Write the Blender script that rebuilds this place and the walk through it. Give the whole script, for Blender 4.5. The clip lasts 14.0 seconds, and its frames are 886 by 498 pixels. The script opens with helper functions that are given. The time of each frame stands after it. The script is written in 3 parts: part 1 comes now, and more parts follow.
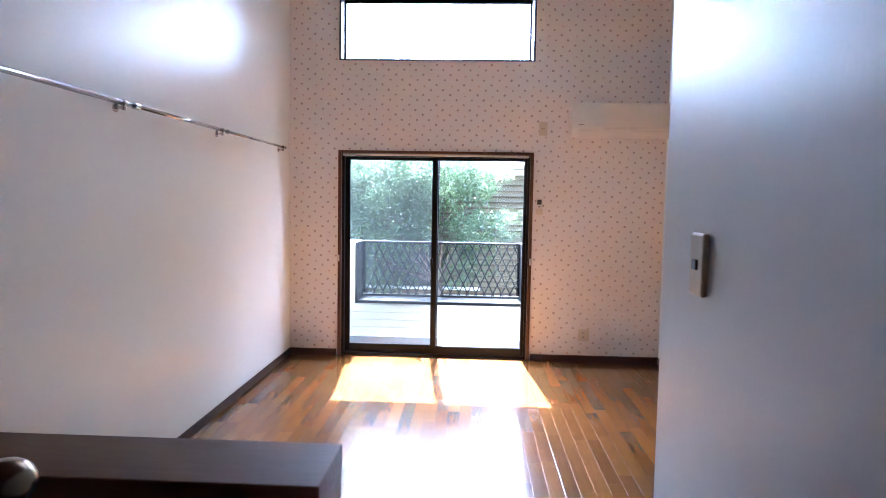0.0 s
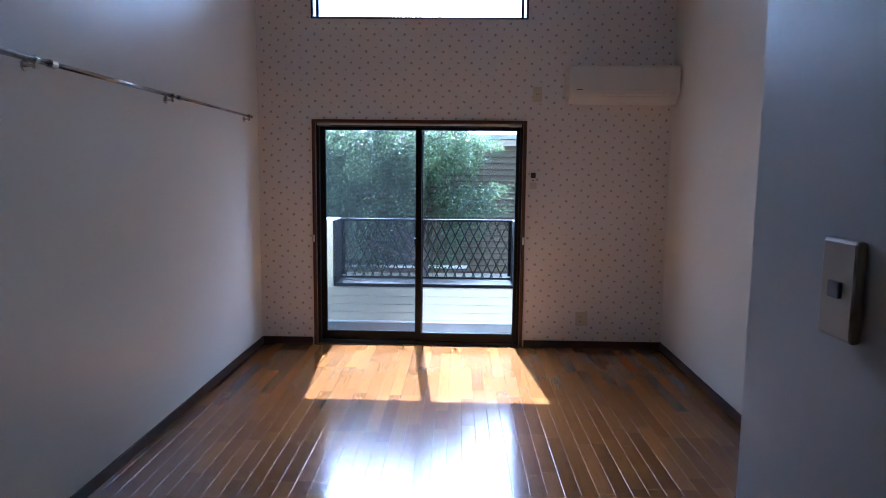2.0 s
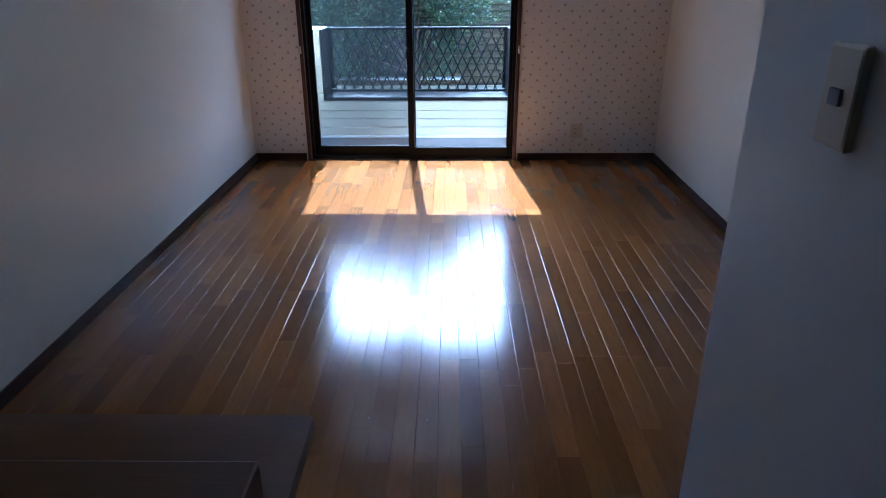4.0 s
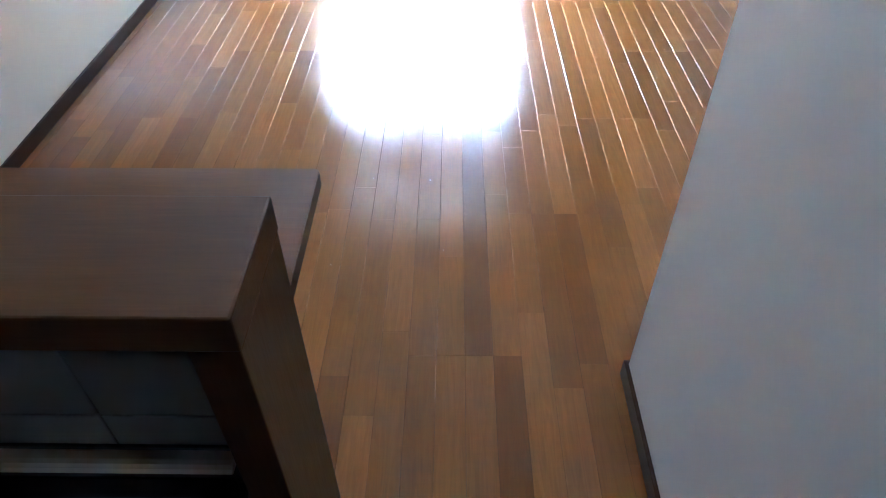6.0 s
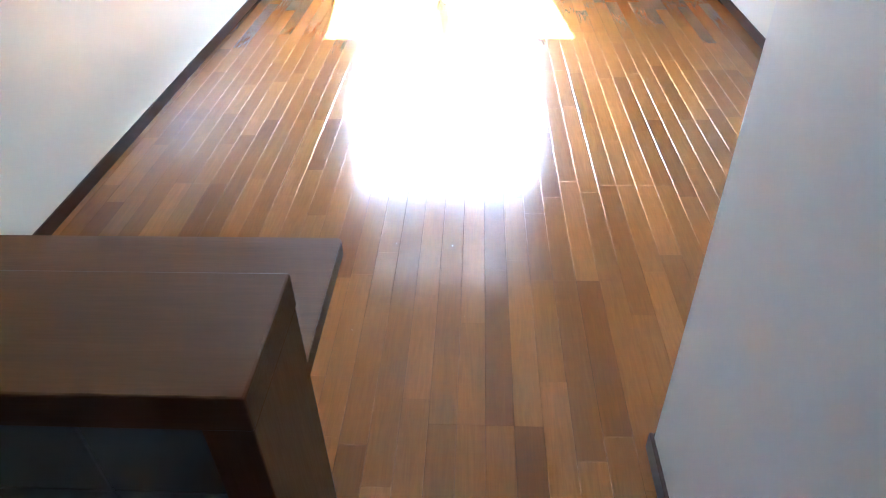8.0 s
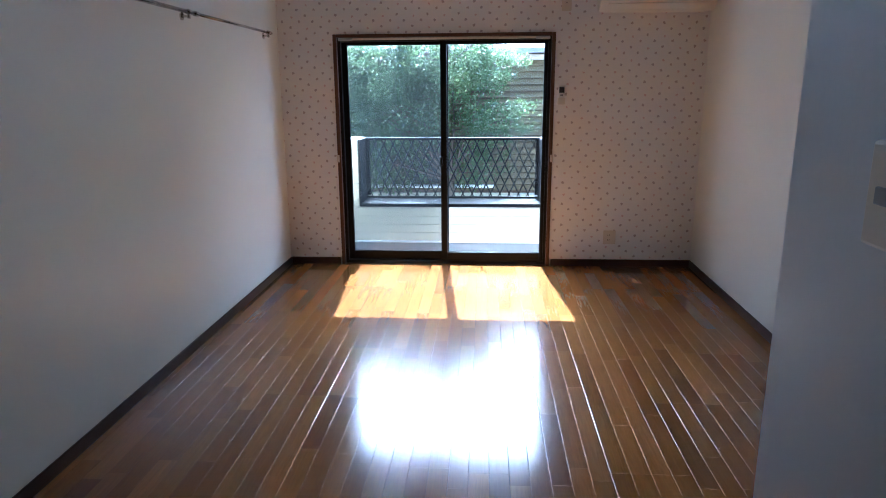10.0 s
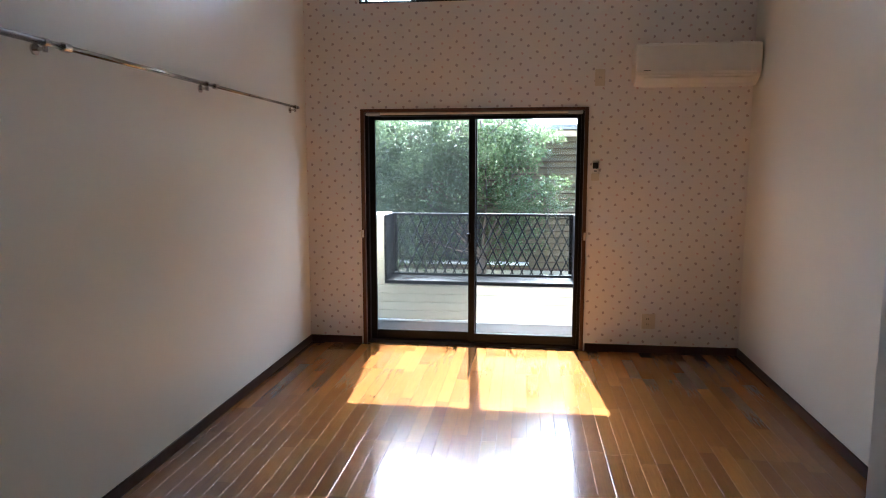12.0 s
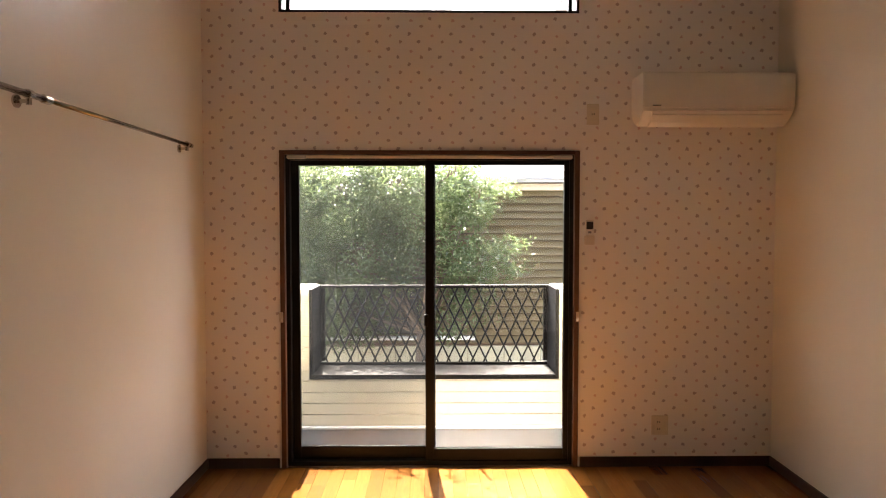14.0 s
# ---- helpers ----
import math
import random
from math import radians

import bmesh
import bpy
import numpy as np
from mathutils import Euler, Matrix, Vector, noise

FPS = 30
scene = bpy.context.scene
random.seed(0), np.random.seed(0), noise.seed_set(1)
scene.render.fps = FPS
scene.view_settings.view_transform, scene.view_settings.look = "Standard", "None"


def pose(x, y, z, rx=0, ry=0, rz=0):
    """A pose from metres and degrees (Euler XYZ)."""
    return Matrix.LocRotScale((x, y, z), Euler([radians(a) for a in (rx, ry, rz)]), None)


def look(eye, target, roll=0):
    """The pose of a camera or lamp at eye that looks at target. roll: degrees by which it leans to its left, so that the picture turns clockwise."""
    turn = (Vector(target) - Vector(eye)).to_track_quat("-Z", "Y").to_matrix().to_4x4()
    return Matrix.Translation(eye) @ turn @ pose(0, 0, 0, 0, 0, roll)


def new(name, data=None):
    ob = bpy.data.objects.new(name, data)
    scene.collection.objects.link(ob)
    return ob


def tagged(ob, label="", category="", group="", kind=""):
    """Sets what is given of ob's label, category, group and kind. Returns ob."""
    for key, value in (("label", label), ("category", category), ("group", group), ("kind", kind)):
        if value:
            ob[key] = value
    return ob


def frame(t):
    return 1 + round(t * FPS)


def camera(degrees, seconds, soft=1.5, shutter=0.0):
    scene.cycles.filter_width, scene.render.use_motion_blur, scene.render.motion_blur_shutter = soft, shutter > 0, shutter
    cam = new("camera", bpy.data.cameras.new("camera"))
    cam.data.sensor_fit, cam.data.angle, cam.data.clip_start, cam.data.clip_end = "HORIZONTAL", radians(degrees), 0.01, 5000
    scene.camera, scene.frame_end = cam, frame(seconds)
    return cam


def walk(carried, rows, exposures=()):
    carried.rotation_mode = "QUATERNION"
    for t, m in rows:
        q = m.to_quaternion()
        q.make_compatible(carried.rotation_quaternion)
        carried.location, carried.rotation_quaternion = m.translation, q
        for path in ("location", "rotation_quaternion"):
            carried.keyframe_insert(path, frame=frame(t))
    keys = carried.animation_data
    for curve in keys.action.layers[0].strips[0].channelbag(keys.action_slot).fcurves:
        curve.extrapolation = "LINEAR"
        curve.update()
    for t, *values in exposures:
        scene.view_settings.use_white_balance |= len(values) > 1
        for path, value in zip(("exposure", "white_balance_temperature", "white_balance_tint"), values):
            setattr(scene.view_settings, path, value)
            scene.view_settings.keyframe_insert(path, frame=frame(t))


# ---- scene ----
cam = camera(68.1, 14.0, soft=1.0)
PATH = [
    (0, (0.346, -5.875, 1.437), (0.256, -3.883, 1.287), 1.0),
    (0.5, (0.309, -5.703, 1.447), (0.425, -3.715, 1.258), 0.0),
    (1, (0.351, -5.497, 1.448), (0.262, -3.509, 1.243), 0.6),
    (1.5, (0.343, -5.405, 1.453), (0.243, -3.428, 1.168), -1.1),
    (2, (0.326, -5.378, 1.455), (0.281, -3.393, 1.22), 0.6),
    (2.2, (0.324, -5.369, 1.458), (0.267, -3.386, 1.207), 0.0),
    (4.3, (0.322, -5.385, 1.457), (0.301, -3.595, 0.566), -0.2),
    (4.5, (0.321, -5.387, 1.45), (0.288, -3.637, 0.482), 0.1),
    (5, (0.324, -5.4, 1.451), (0.274, -3.776, 0.286), -0.6),
    (5.5, (0.324, -5.403, 1.446), (0.283, -3.863, 0.17), -0.5),
    (6, (0.325, -5.406, 1.443), (0.295, -3.941, 0.081), -0.5),
    (6.5, (0.327, -5.407, 1.443), (0.285, -3.972, 0.05), -0.6),
    (7, (0.329, -5.407, 1.443), (0.263, -3.954, 0.07), -1.4),
    (7.2, (0.333, -5.413, 1.446), (0.252, -3.946, 0.089), -1.9),
    (9.3, (0.327, -5.373, 1.464), (0.198, -3.531, 0.697), -0.6),
    (9.5, (0.324, -5.374, 1.464), (0.195, -3.498, 0.783), -0.5),
    (10, (0.335, -5.347, 1.44), (0.209, -3.408, 0.967), -0.4),
    (10.5, (0.336, -5.34, 1.443), (0.21, -3.367, 1.14), 0.1),
    (11, (0.348, -5.301, 1.438), (0.234, -3.312, 1.271), 0.5),
    (11.5, (0.386, -5.232, 1.458), (0.283, -3.239, 1.333), -0.1),
    (12, (0.417, -5.072, 1.422), (0.168, -3.103, 1.173), 0.0),
    (12.5, (0.377, -4.74, 1.414), (0.127, -2.767, 1.208), 1.0),
    (13, (0.352, -4.449, 1.376), (0.033, -2.485, 1.18), -1.5),
    (13.5, (0.246, -4.139, 1.413), (-0.047, -2.163, 1.327), 0.9),
    (14, (0.022, -3.828, 1.446), (0.05, -1.83, 1.366), 0.0),
]
walk(cam, [(t, look(eye, target, roll)) for t, eye, target, roll in PATH],
     exposures=[(0.0, 5.83, 4410, 10), (0.5, 4.93, 4309, 9), (1.0, 4.54, 4208, 9), (1.5, 4.26, 4086, 8), (2.2, 4.17, 4035, 8),
                (4.5, 4.05, 3734, 0), (5.0, 4.50, 3679, -3), (5.5, 5.40, 3969, -1), (6.0, 6.55, 4211, -2), (6.5, 7.03, 4308, -2), (7.2, 7.30, 4357, -2),
                (9.5, 5.20, 4163, 0), (10.0, 4.70, 4115, 1), (10.5, 4.50, 4339, 1), (11.0, 4.45, 4461, 1), (11.5, 4.65, 4664, 2), (12.5, 4.55, 5222, 5),
                (13.0, 4.46, 5729, 7), (13.5, 4.54, 5931, 10), (14.0, 4.68, 6591, 12)])

# ---- light: clear sky, high sun in front of the window wall, a little to its left ----
SUN_WAY = Vector((0.094, -1.0, -1.212)).normalized()
world = bpy.data.worlds.new("world")
scene.world = world
world.use_nodes = True
_n = world.node_tree.nodes
_bg = _n["Background"]
_sky = _n.new("ShaderNodeTexSky")
_sky.sky_type = 'NISHITA'
_sky.sun_disc = False
_sky.sun_elevation = math.asin(-SUN_WAY.z)
_sky.sun_rotation = math.atan2(-SUN_WAY.x, -SUN_WAY.y)
_sky.dust_density = 5.0
world.node_tree.links.new(_sky.outputs[0], _bg.inputs[0])
_bg.inputs[1].default_value = 0.15
sun_data = bpy.data.lights.new("sun", 'SUN')
sun_data.energy = 2.0
sun_data.angle = radians(0.55)
sun_data.color = (1.0, 0.93, 0.83)
sun = new("sun", sun_data)
sun.matrix_world = look((-1, 10, 12), Vector((-1, 10, 12)) + SUN_WAY)


# ---- materials ----
class Mat:
    """A small builder for node materials."""

    def __init__(self, name):
        self.m = bpy.data.materials.new(name)
        self.m.use_nodes = True
        self.t = self.m.node_tree
        self.b = self.t.nodes["Principled BSDF"]
        self.out = self.t.nodes["Material Output"]
        self._co = {}

    def node(self, kind, **values):
        n = self.t.nodes.new(kind)
        for k, v in values.items():
            if k == "op":
                n.operation = v
            elif k == "blend":
                n.blend_type = v
        return n

    def put(self, socket, value):
        if isinstance(value, bpy.types.NodeSocket):
            self.t.links.new(value, socket)
        elif isinstance(value, (tuple, list)) and len(value) == 3 and socket.type == 'RGBA':
            socket.default_value = (*value, 1)
        else:
            socket.default_value = value

    def math(self, op, a, b=0.0, c=0.0):
        n = self.node("ShaderNodeMath", op=op)
        for s, v in zip(n.inputs, (a, b, c)):
            self.put(s, v)
        return n.outputs[0]

    def mix(self, fac, a, b, blend='MIX'):
        n = self.node("ShaderNodeMixRGB", blend=blend)
        self.put(n.inputs[0], fac)
        self.put(n.inputs[1], a)
        self.put(n.inputs[2], b)
        return n.outputs[0]

    def coord(self, scale=(1, 1, 1), kind="Object"):
        tc = self.node("ShaderNodeTexCoord")
        mp = self.node("ShaderNodeMapping")
        mp.inputs["Scale"].default_value = scale
        self.t.links.new(tc.outputs[kind], mp.inputs[0])
        return mp.outputs[0]

    def world_place(self, scale=(1, 1, 1), shift=None):
        g = self.node("ShaderNodeNewGeometry")
        mp = self.node("ShaderNodeMapping")
        mp.inputs["Scale"].default_value = scale
        self.t.links.new(g.outputs["Position"], mp.inputs[0])
        if shift is not None:
            add = self.node("ShaderNodeVectorMath", op='ADD')
            self.t.links.new(mp.outputs[0], add.inputs[0])
            self.t.links.new(shift, add.inputs[1])
            return add.outputs[0]
        return mp.outputs[0]

    def noise(self, vec, scale, detail=4, rough=0.55, distortion=0.0):
        n = self.node("ShaderNodeTexNoise")
        self.put(n.inputs["Vector"], vec)
        n.inputs["Scale"].default_value = scale
        n.inputs["Detail"].default_value = detail
        n.inputs["Roughness"].default_value = rough
        n.inputs["Distortion"].default_value = distortion
        return n.outputs["Fac"]

    def ramp(self, fac, stops):
        n = self.node("ShaderNodeValToRGB")
        self.put(n.inputs[0], fac)
        e = n.color_ramp.elements
        while len(e) < len(stops):
            e.new(0.5)
        for el, (p, c) in zip(e, stops):
            el.position = p
            el.color = (*c, 1) if len(c) == 3 else c
        return n.outputs[0]

    def bump(self, height, strength=0.3, distance=0.002):
        n = self.node("ShaderNodeBump")
        n.inputs["Strength"].default_value = strength
        n.inputs["Distance"].default_value = distance
        self.put(n.inputs["Height"], height)
        self.put(self.b.inputs["Normal"], n.outputs[0])
        return self

    def set(self, **kw):
        for k, v in kw.items():
            key = {"color": "Base Color", "rough": "Roughness", "metal": "Metallic", "spec": "Specular IOR Level",
                   "coat": "Coat Weight", "coat_rough": "Coat Roughness"}[k]
            self.put(self.b.inputs[key], v)
        return self


def plain(name, color, rough=0.5, metal=0.0, vary=0.12, scale=30.0, bump=0.1, spec=0.5):
    k = Mat(name)
    p = k.world_place()
    fine, wide = k.noise(p, scale, 5), k.noise(p, scale * 0.12, 3)
    dark = tuple(c * (1 - vary) for c in color)
    light = tuple(min(1, c * (1 + vary * 0.6)) for c in color)
    col = k.mix(fine, dark, light)
    col = k.mix(k.math('MULTIPLY', wide, 0.35), col, tuple(c * (1 - vary * 1.3) for c in color))
    k.set(color=col, metal=metal, spec=spec,
          rough=k.math('ADD', k.math('MULTIPLY', wide, 0.2), rough - 0.1))
    if bump:
        k.bump(fine, bump, 0.001)
    return k.m


def wallpaper(name, color, rough, relief=0.08):
    """White vinyl wallpaper with a pressed plaster-like relief."""
    k = Mat(name)
    p = k.world_place()
    soft = k.noise(p, 1.1, 3)
    emb = k.noise(p, 95, 4, 0.6)
    fibre = k.noise(k.world_place((30, 30, 9)), 3.0, 3)
    col = k.mix(k.math('MULTIPLY', soft, 0.5), color, tuple(c * 0.93 for c in color))
    col = k.mix(k.math('MULTIPLY', emb, 0.18), col, tuple(c * 0.85 for c in color))
    k.set(color=col, rough=k.math('ADD', rough - 0.05, k.math('MULTIPLY', emb, 0.12)), spec=0.34)
    trowel = k.ramp(k.noise(k.world_place((1, 1, 0.55)), 26, 5, 0.6, 1.6), [(0.42, (0, 0, 0)), (0.62, (1, 1, 1))])
    h = k.math('ADD', k.math('MULTIPLY', emb, 0.5), k.math('ADD', k.math('MULTIPLY', fibre, 0.4), k.math('MULTIPLY', trowel, relief)))
    k.bump(h, 0.5, 0.0012)
    return k.m


def flowered_wallpaper():
    """The same paper with small printed blossoms, in staggered rows."""
    k = Mat("wallpaper_blossoms")
    g = k.node("ShaderNodeNewGeometry")
    sep = k.node("ShaderNodeSeparateXYZ")
    k.t.links.new(g.outputs["Position"], sep.inputs[0])
    wob = k.noise(k.world_place(), 70, 2)
    wob2 = k.noise(k.world_place((1, 1, 1.01)), 83, 2)
    u = k.math('ADD', sep.outputs[0], k.math('MULTIPLY', k.math('SUBTRACT', wob, 0.5), 0.022))
    v = k.math('ADD', sep.outputs[2], k.math('MULTIPLY', k.math('SUBTRACT', wob2, 0.5), 0.022))
    CW, CH = 0.241, 0.0874

    def dots(ou, ov, r):
        vv = k.math('ADD', v, ov)
        row = k.math('FLOOR', k.math('ADD', k.math('DIVIDE', vv, CH), 0.5))
        dv = k.math('SUBTRACT', vv, k.math('MULTIPLY', row, CH))
        uu = k.math('ADD', k.math('DIVIDE', k.math('ADD', u, ou), CW), k.math('MULTIPLY', row, 0.5))
        du = k.math('MULTIPLY', k.math('SUBTRACT', k.math('FRACT', k.math('ADD', uu, 0.5)), 0.5), CW)
        d = k.math('SQRT', k.math('ADD', k.math('MULTIPLY', du, du), k.math('MULTIPLY', dv, dv)))
        n = k.node("ShaderNodeMapRange")
        k.put(n.inputs[0], d)
        n.inputs[1].default_value, n.inputs[2].default_value = r * 1.15, r * 0.75
        return n.outputs[0]

    base = (0.76, 0.71, 0.67)
    emb = k.noise(k.world_place(), 95, 4, 0.6)
    col = k.mix(k.math('MULTIPLY', k.noise(k.world_place(), 1.3, 3), 0.4), base, tuple(c * 0.93 for c in base))
    big, rose, s2, s3 = dots(0, 0, 0.0104), dots(-0.132, 0.012, 0.0088), dots(-0.176, -0.042, 0.0102), dots(-0.071, -0.042, 0.0100)
    col = k.mix(k.math('MULTIPLY', big, 0.66), col, k.mix(wob, (0.10, 0.10, 0.13), (0.38, 0.21, 0.15)))
    col = k.mix(k.math('MULTIPLY', rose, 0.6), col, (0.50, 0.24, 0.20))
    col = k.mix(k.math('MULTIPLY', s2, 0.7), col, (0.24, 0.18, 0.19))
    col = k.mix(k.math('MULTIPLY', s3, 0.7), col, (0.34, 0.22, 0.18))
    k.set(color=col, rough=0.55, spec=0.4)
    k.bump(emb, 0.3, 0.001)
    return k.m


def floor_wood():
    """Varnished oak strips; each strip has its own tone and grain."""
    k = Mat("floor_wood")
    oi = k.node("ShaderNodeObjectInfo")
    ge = k.node("ShaderNodeNewGeometry")
    rnd = k.math('FRACT', k.math('ADD', k.math('MULTIPLY', oi.outputs["Random"], 7.31), ge.outputs["Random Per Island"]))
    comb = k.node("ShaderNodeCombineXYZ")
    k.put(comb.inputs[0], k.math('MULTIPLY', rnd, 91.0))
    k.put(comb.inputs[1], k.math('MULTIPLY', rnd, 53.0))
    grain = k.noise(k.world_place((19, 1.3, 19), comb.outputs[0]), 3.0, 6, 0.60, 2.0)
    pores = k.noise(k.world_place((230, 7, 230), comb.outputs[0]), 2.0, 3, 0.6)
    wear = k.noise(k.world_place(), 1.7, 4)
    tone = k.ramp(rnd, [(0.0, (0.150, 0.058, 0.0105)), (0.35, (0.203, 0.081, 0.0150)), (0.7, (0.236, 0.096, 0.0185)), (1.0, (0.290, 0.122, 0.027))])
    col = k.mix(k.ramp(grain, [(0.35, (0, 0, 0)), (0.75, (1, 1, 1))]), tone, k.mix(0.38, tone, (0.075, 0.026, 0.005)))
    col = k.mix(k.math('MULTIPLY', pores, 0.22), col, k.mix(0.5, tone, (0.05, 0.018, 0.004)))
    scuff = k.ramp(k.noise(k.world_place((1.6, 0.8, 1)), 5.0, 6, 0.7), [(0.55, (0, 0, 0)), (0.78, (1, 1, 1))])
    rough = k.math('ADD', 0.080, k.math('MULTIPLY', wear, 0.08))
    rough = k.math('ADD', rough, k.math('MULTIPLY', grain, 0.08))
    rough = k.math('ADD', rough, k.math('MULTIPLY', scuff, 0.08))
    k.set(color=col, rough=rough, spec=0.5)
    h = k.math('ADD', k.math('MULTIPLY', grain, 0.10), k.math('MULTIPLY', k.noise(k.world_place((5, 1.6, 1)), 3.5, 2), 0.7))
    h = k.math('ADD', h, k.math('MULTIPLY', k.noise(k.world_place((75, 18, 75), comb.outputs[0]), 1.0, 4, 0.65), 0.13))
    k.bump(h, 0.17, 0.0012)
    return k.m


def cabinet_wood(name, a, b, rough=0.38, axis=0, spec=0.32):
    k = Mat(name)
    s = [22, 22, 22]
    s[axis] = 1.6
    grain = k.noise(k.world_place(tuple(s)), 3.0, 6, 0.65, 0.7)
    fine = k.noise(k.world_place(tuple(x * 7 for x in s)), 2.0, 3)
    col = k.mix(grain, a, b)
    col = k.mix(k.math('MULTIPLY', fine, 0.4), col, tuple(c * 0.6 for c in a))
    k.set(color=col, rough=k.math('ADD', rough - 0.06, k.math('MULTIPLY', fine, 0.14)), spec=spec)
    k.bump(fine, 0.15, 0.0006)
    return k.m


def pane_glass(name, tint=(1, 1, 1)):
    k = Mat(name)
    tr, gl, mx, fr = (k.node("ShaderNodeBsdfTransparent"), k.node("ShaderNodeBsdfGlossy"), k.node("ShaderNodeMixShader"),
                      k.node("ShaderNodeFresnel"))
    k.put(tr.inputs[0], (*tint, 1))
    gl.inputs["Roughness"].default_value = 0.0
    fr.inputs[0].default_value = 1.45
    k.t.links.new(fr.outputs[0], mx.inputs[0])
    k.t.links.new(tr.outputs[0], mx.inputs[1])
    k.t.links.new(gl.outputs[0], mx.inputs[2])
    k.t.links.new(mx.outputs[0], k.out.inputs[0])
    return k.m


def screen_net():
    """Fine insect net: far below the eye's grain, so it is a part-open grey sheet."""
    k = Mat("insect_net")
    tr, df, mx = k.node("ShaderNodeBsdfTransparent"), k.node("ShaderNodeBsdfTranslucent"), k.node("ShaderNodeMixShader")
    k.put(df.inputs[0], (0.011, 0.0115, 0.012, 1))
    mx.inputs[0].default_value = 0.13
    k.t.links.new(tr.outputs[0], mx.inputs[1])
    k.t.links.new(df.outputs[0], mx.inputs[2])
    k.t.links.new(mx.outputs[0], k.out.inputs[0])
    return k.m


def leaf_green():
    k = Mat("leaf")
    ge = k.node("ShaderNodeNewGeometry")
    col = k.ramp(ge.outputs["Random Per Island"], [(0, (0.036, 0.054, 0.026)), (0.5, (0.068, 0.094, 0.046)), (0.85, (0.110, 0.138, 0.075)), (1, (0.19, 0.22, 0.14))])
    k.set(color=col, rough=0.20, spec=0.8)
    tl, mx = k.node("ShaderNodeBsdfTranslucent"), k.node("ShaderNodeMixShader")
    k.put(tl.inputs[0], k.mix(0.6, col, (0.17, 0.23, 0.08)))
    mx.inputs[0].default_value = 0.42
    k.t.links.new(k.b.outputs[0], mx.inputs[1])
    k.t.links.new(tl.outputs[0], mx.inputs[2])
    k.t.links.new(mx.outputs[0], k.out.inputs[0])
    return k.m


M_WALL = wallpaper("wallpaper_plain", (0.71, 0.688, 0.61), 0.35)
M_HALL = wallpaper("wallpaper_hall", (0.66, 0.645, 0.625), 0.42, 0.22)
M_FLOWER = flowered_wallpaper()
M_CEIL = wallpaper("ceiling_paper", (0.66, 0.64, 0.60), 0.7)
M_FLOOR = floor_wood()
M_SUB = plain("joint_dark", (0.05, 0.024, 0.011), 0.5)
M_BASE = cabinet_wood("baseboard_wood", (0.038, 0.016, 0.008), (0.060, 0.026, 0.013), 0.38, 1)
M_CASING = cabinet_wood("casing_wood", (0.075, 0.031, 0.014), (0.125, 0.054, 0.025), 0.4, 2)
M_UNIT = cabinet_wood("partition_wood", (0.096, 0.040, 0.0105), (0.168, 0.074, 0.0185), 0.46, 0, 0.22)
M_UNITV = cabinet_wood("partition_wood_upright", (0.096, 0.040, 0.0105), (0.168, 0.074, 0.0185), 0.46, 2, 0.22)
M_ALU = plain("black_aluminium", (0.007, 0.0065, 0.006), 0.45, 0.0, 0.2, 60, 0.05, 0.2)
M_RAIL = plain("dark_bronze_metal", (0.0062, 0.0055, 0.0050), 0.6, 0.0, 0.2, 40, 0.05, 0.15)
M_GLASS = pane_glass("pane_glass")
M_NET = screen_net()
M_STEEL = plain("stainless", (0.40, 0.375, 0.34), 0.20, 1.0, 0.08, 50, 0.03)
M_SATIN = plain("satin_steel", (0.60, 0.58, 0.55), 0.42, 1.0, 0.08, 50, 0.03)
M_CHROME = plain("chrome", (0.55, 0.52, 0.48), 0.20, 1.0, 0.05, 40, 0.0)
M_PLASTIC = plain("ivory_plastic", (0.62, 0.53, 0.40), 0.35, 0, 0.06, 20, 0.03)
M_WHITE = plain("white_plastic", (0.69, 0.65, 0.58), 0.38, 0, 0.05, 12, 0.02)
M_CAPEND = plain("pale_grey_plastic", (0.42, 0.40, 0.37), 0.4, 0, 0.06, 20, 0.02)
M_GREYP = plain("grey_plastic", (0.22, 0.21, 0.21), 0.4, 0, 0.1, 30, 0.02)
M_BLACK = plain("black_plastic", (0.012, 0.012, 0.013), 0.3, 0, 0.1, 30, 0.0)
M_TILE = plain("glazed_tile", (0.22, 0.225, 0.235), 0.18, 0, 0.05, 8, 0.02)
M_GROUT = plain("grout", (0.10, 0.10, 0.10), 0.8)
M_SIDING = plain("cream_siding", (0.53, 0.485, 0.37), 0.6, 0, 0.08, 25, 0.15)
M_CAP = plain("white_coping", (0.66, 0.65, 0.62), 0.5, 0, 0.08, 20, 0.05)
M_CONC = plain("grey_mortar", (0.24, 0.24, 0.235), 0.8, 0, 0.2, 25, 0.3)
M_LEAF = leaf_green()
M_BARK = plain("bark", (0.075, 0.055, 0.040), 0.85, 0, 0.4, 40, 0.6)
M_HOUSE = cabinet_wood("weathered_board", (0.052, 0.041, 0.022), (0.165, 0.130, 0.072), 0.8, 0, 0.2)
M_ROOF = plain("grey_roof_tile", (0.27, 0.27, 0.275), 0.5, 0, 0.2, 10, 0.2)
M_SOIL = plain("garden_soil", (0.09, 0.075, 0.055), 0.95, 0, 0.35, 6, 0.5)
M_FASCIA = plain("pale_fascia_board", (0.46, 0.39, 0.32), 0.7, 0, 0.25, 12, 0.2)
M_BLOCK = plain("cream_block", (0.28, 0.265, 0.20), 0.8, 0, 0.15, 12, 0.3)


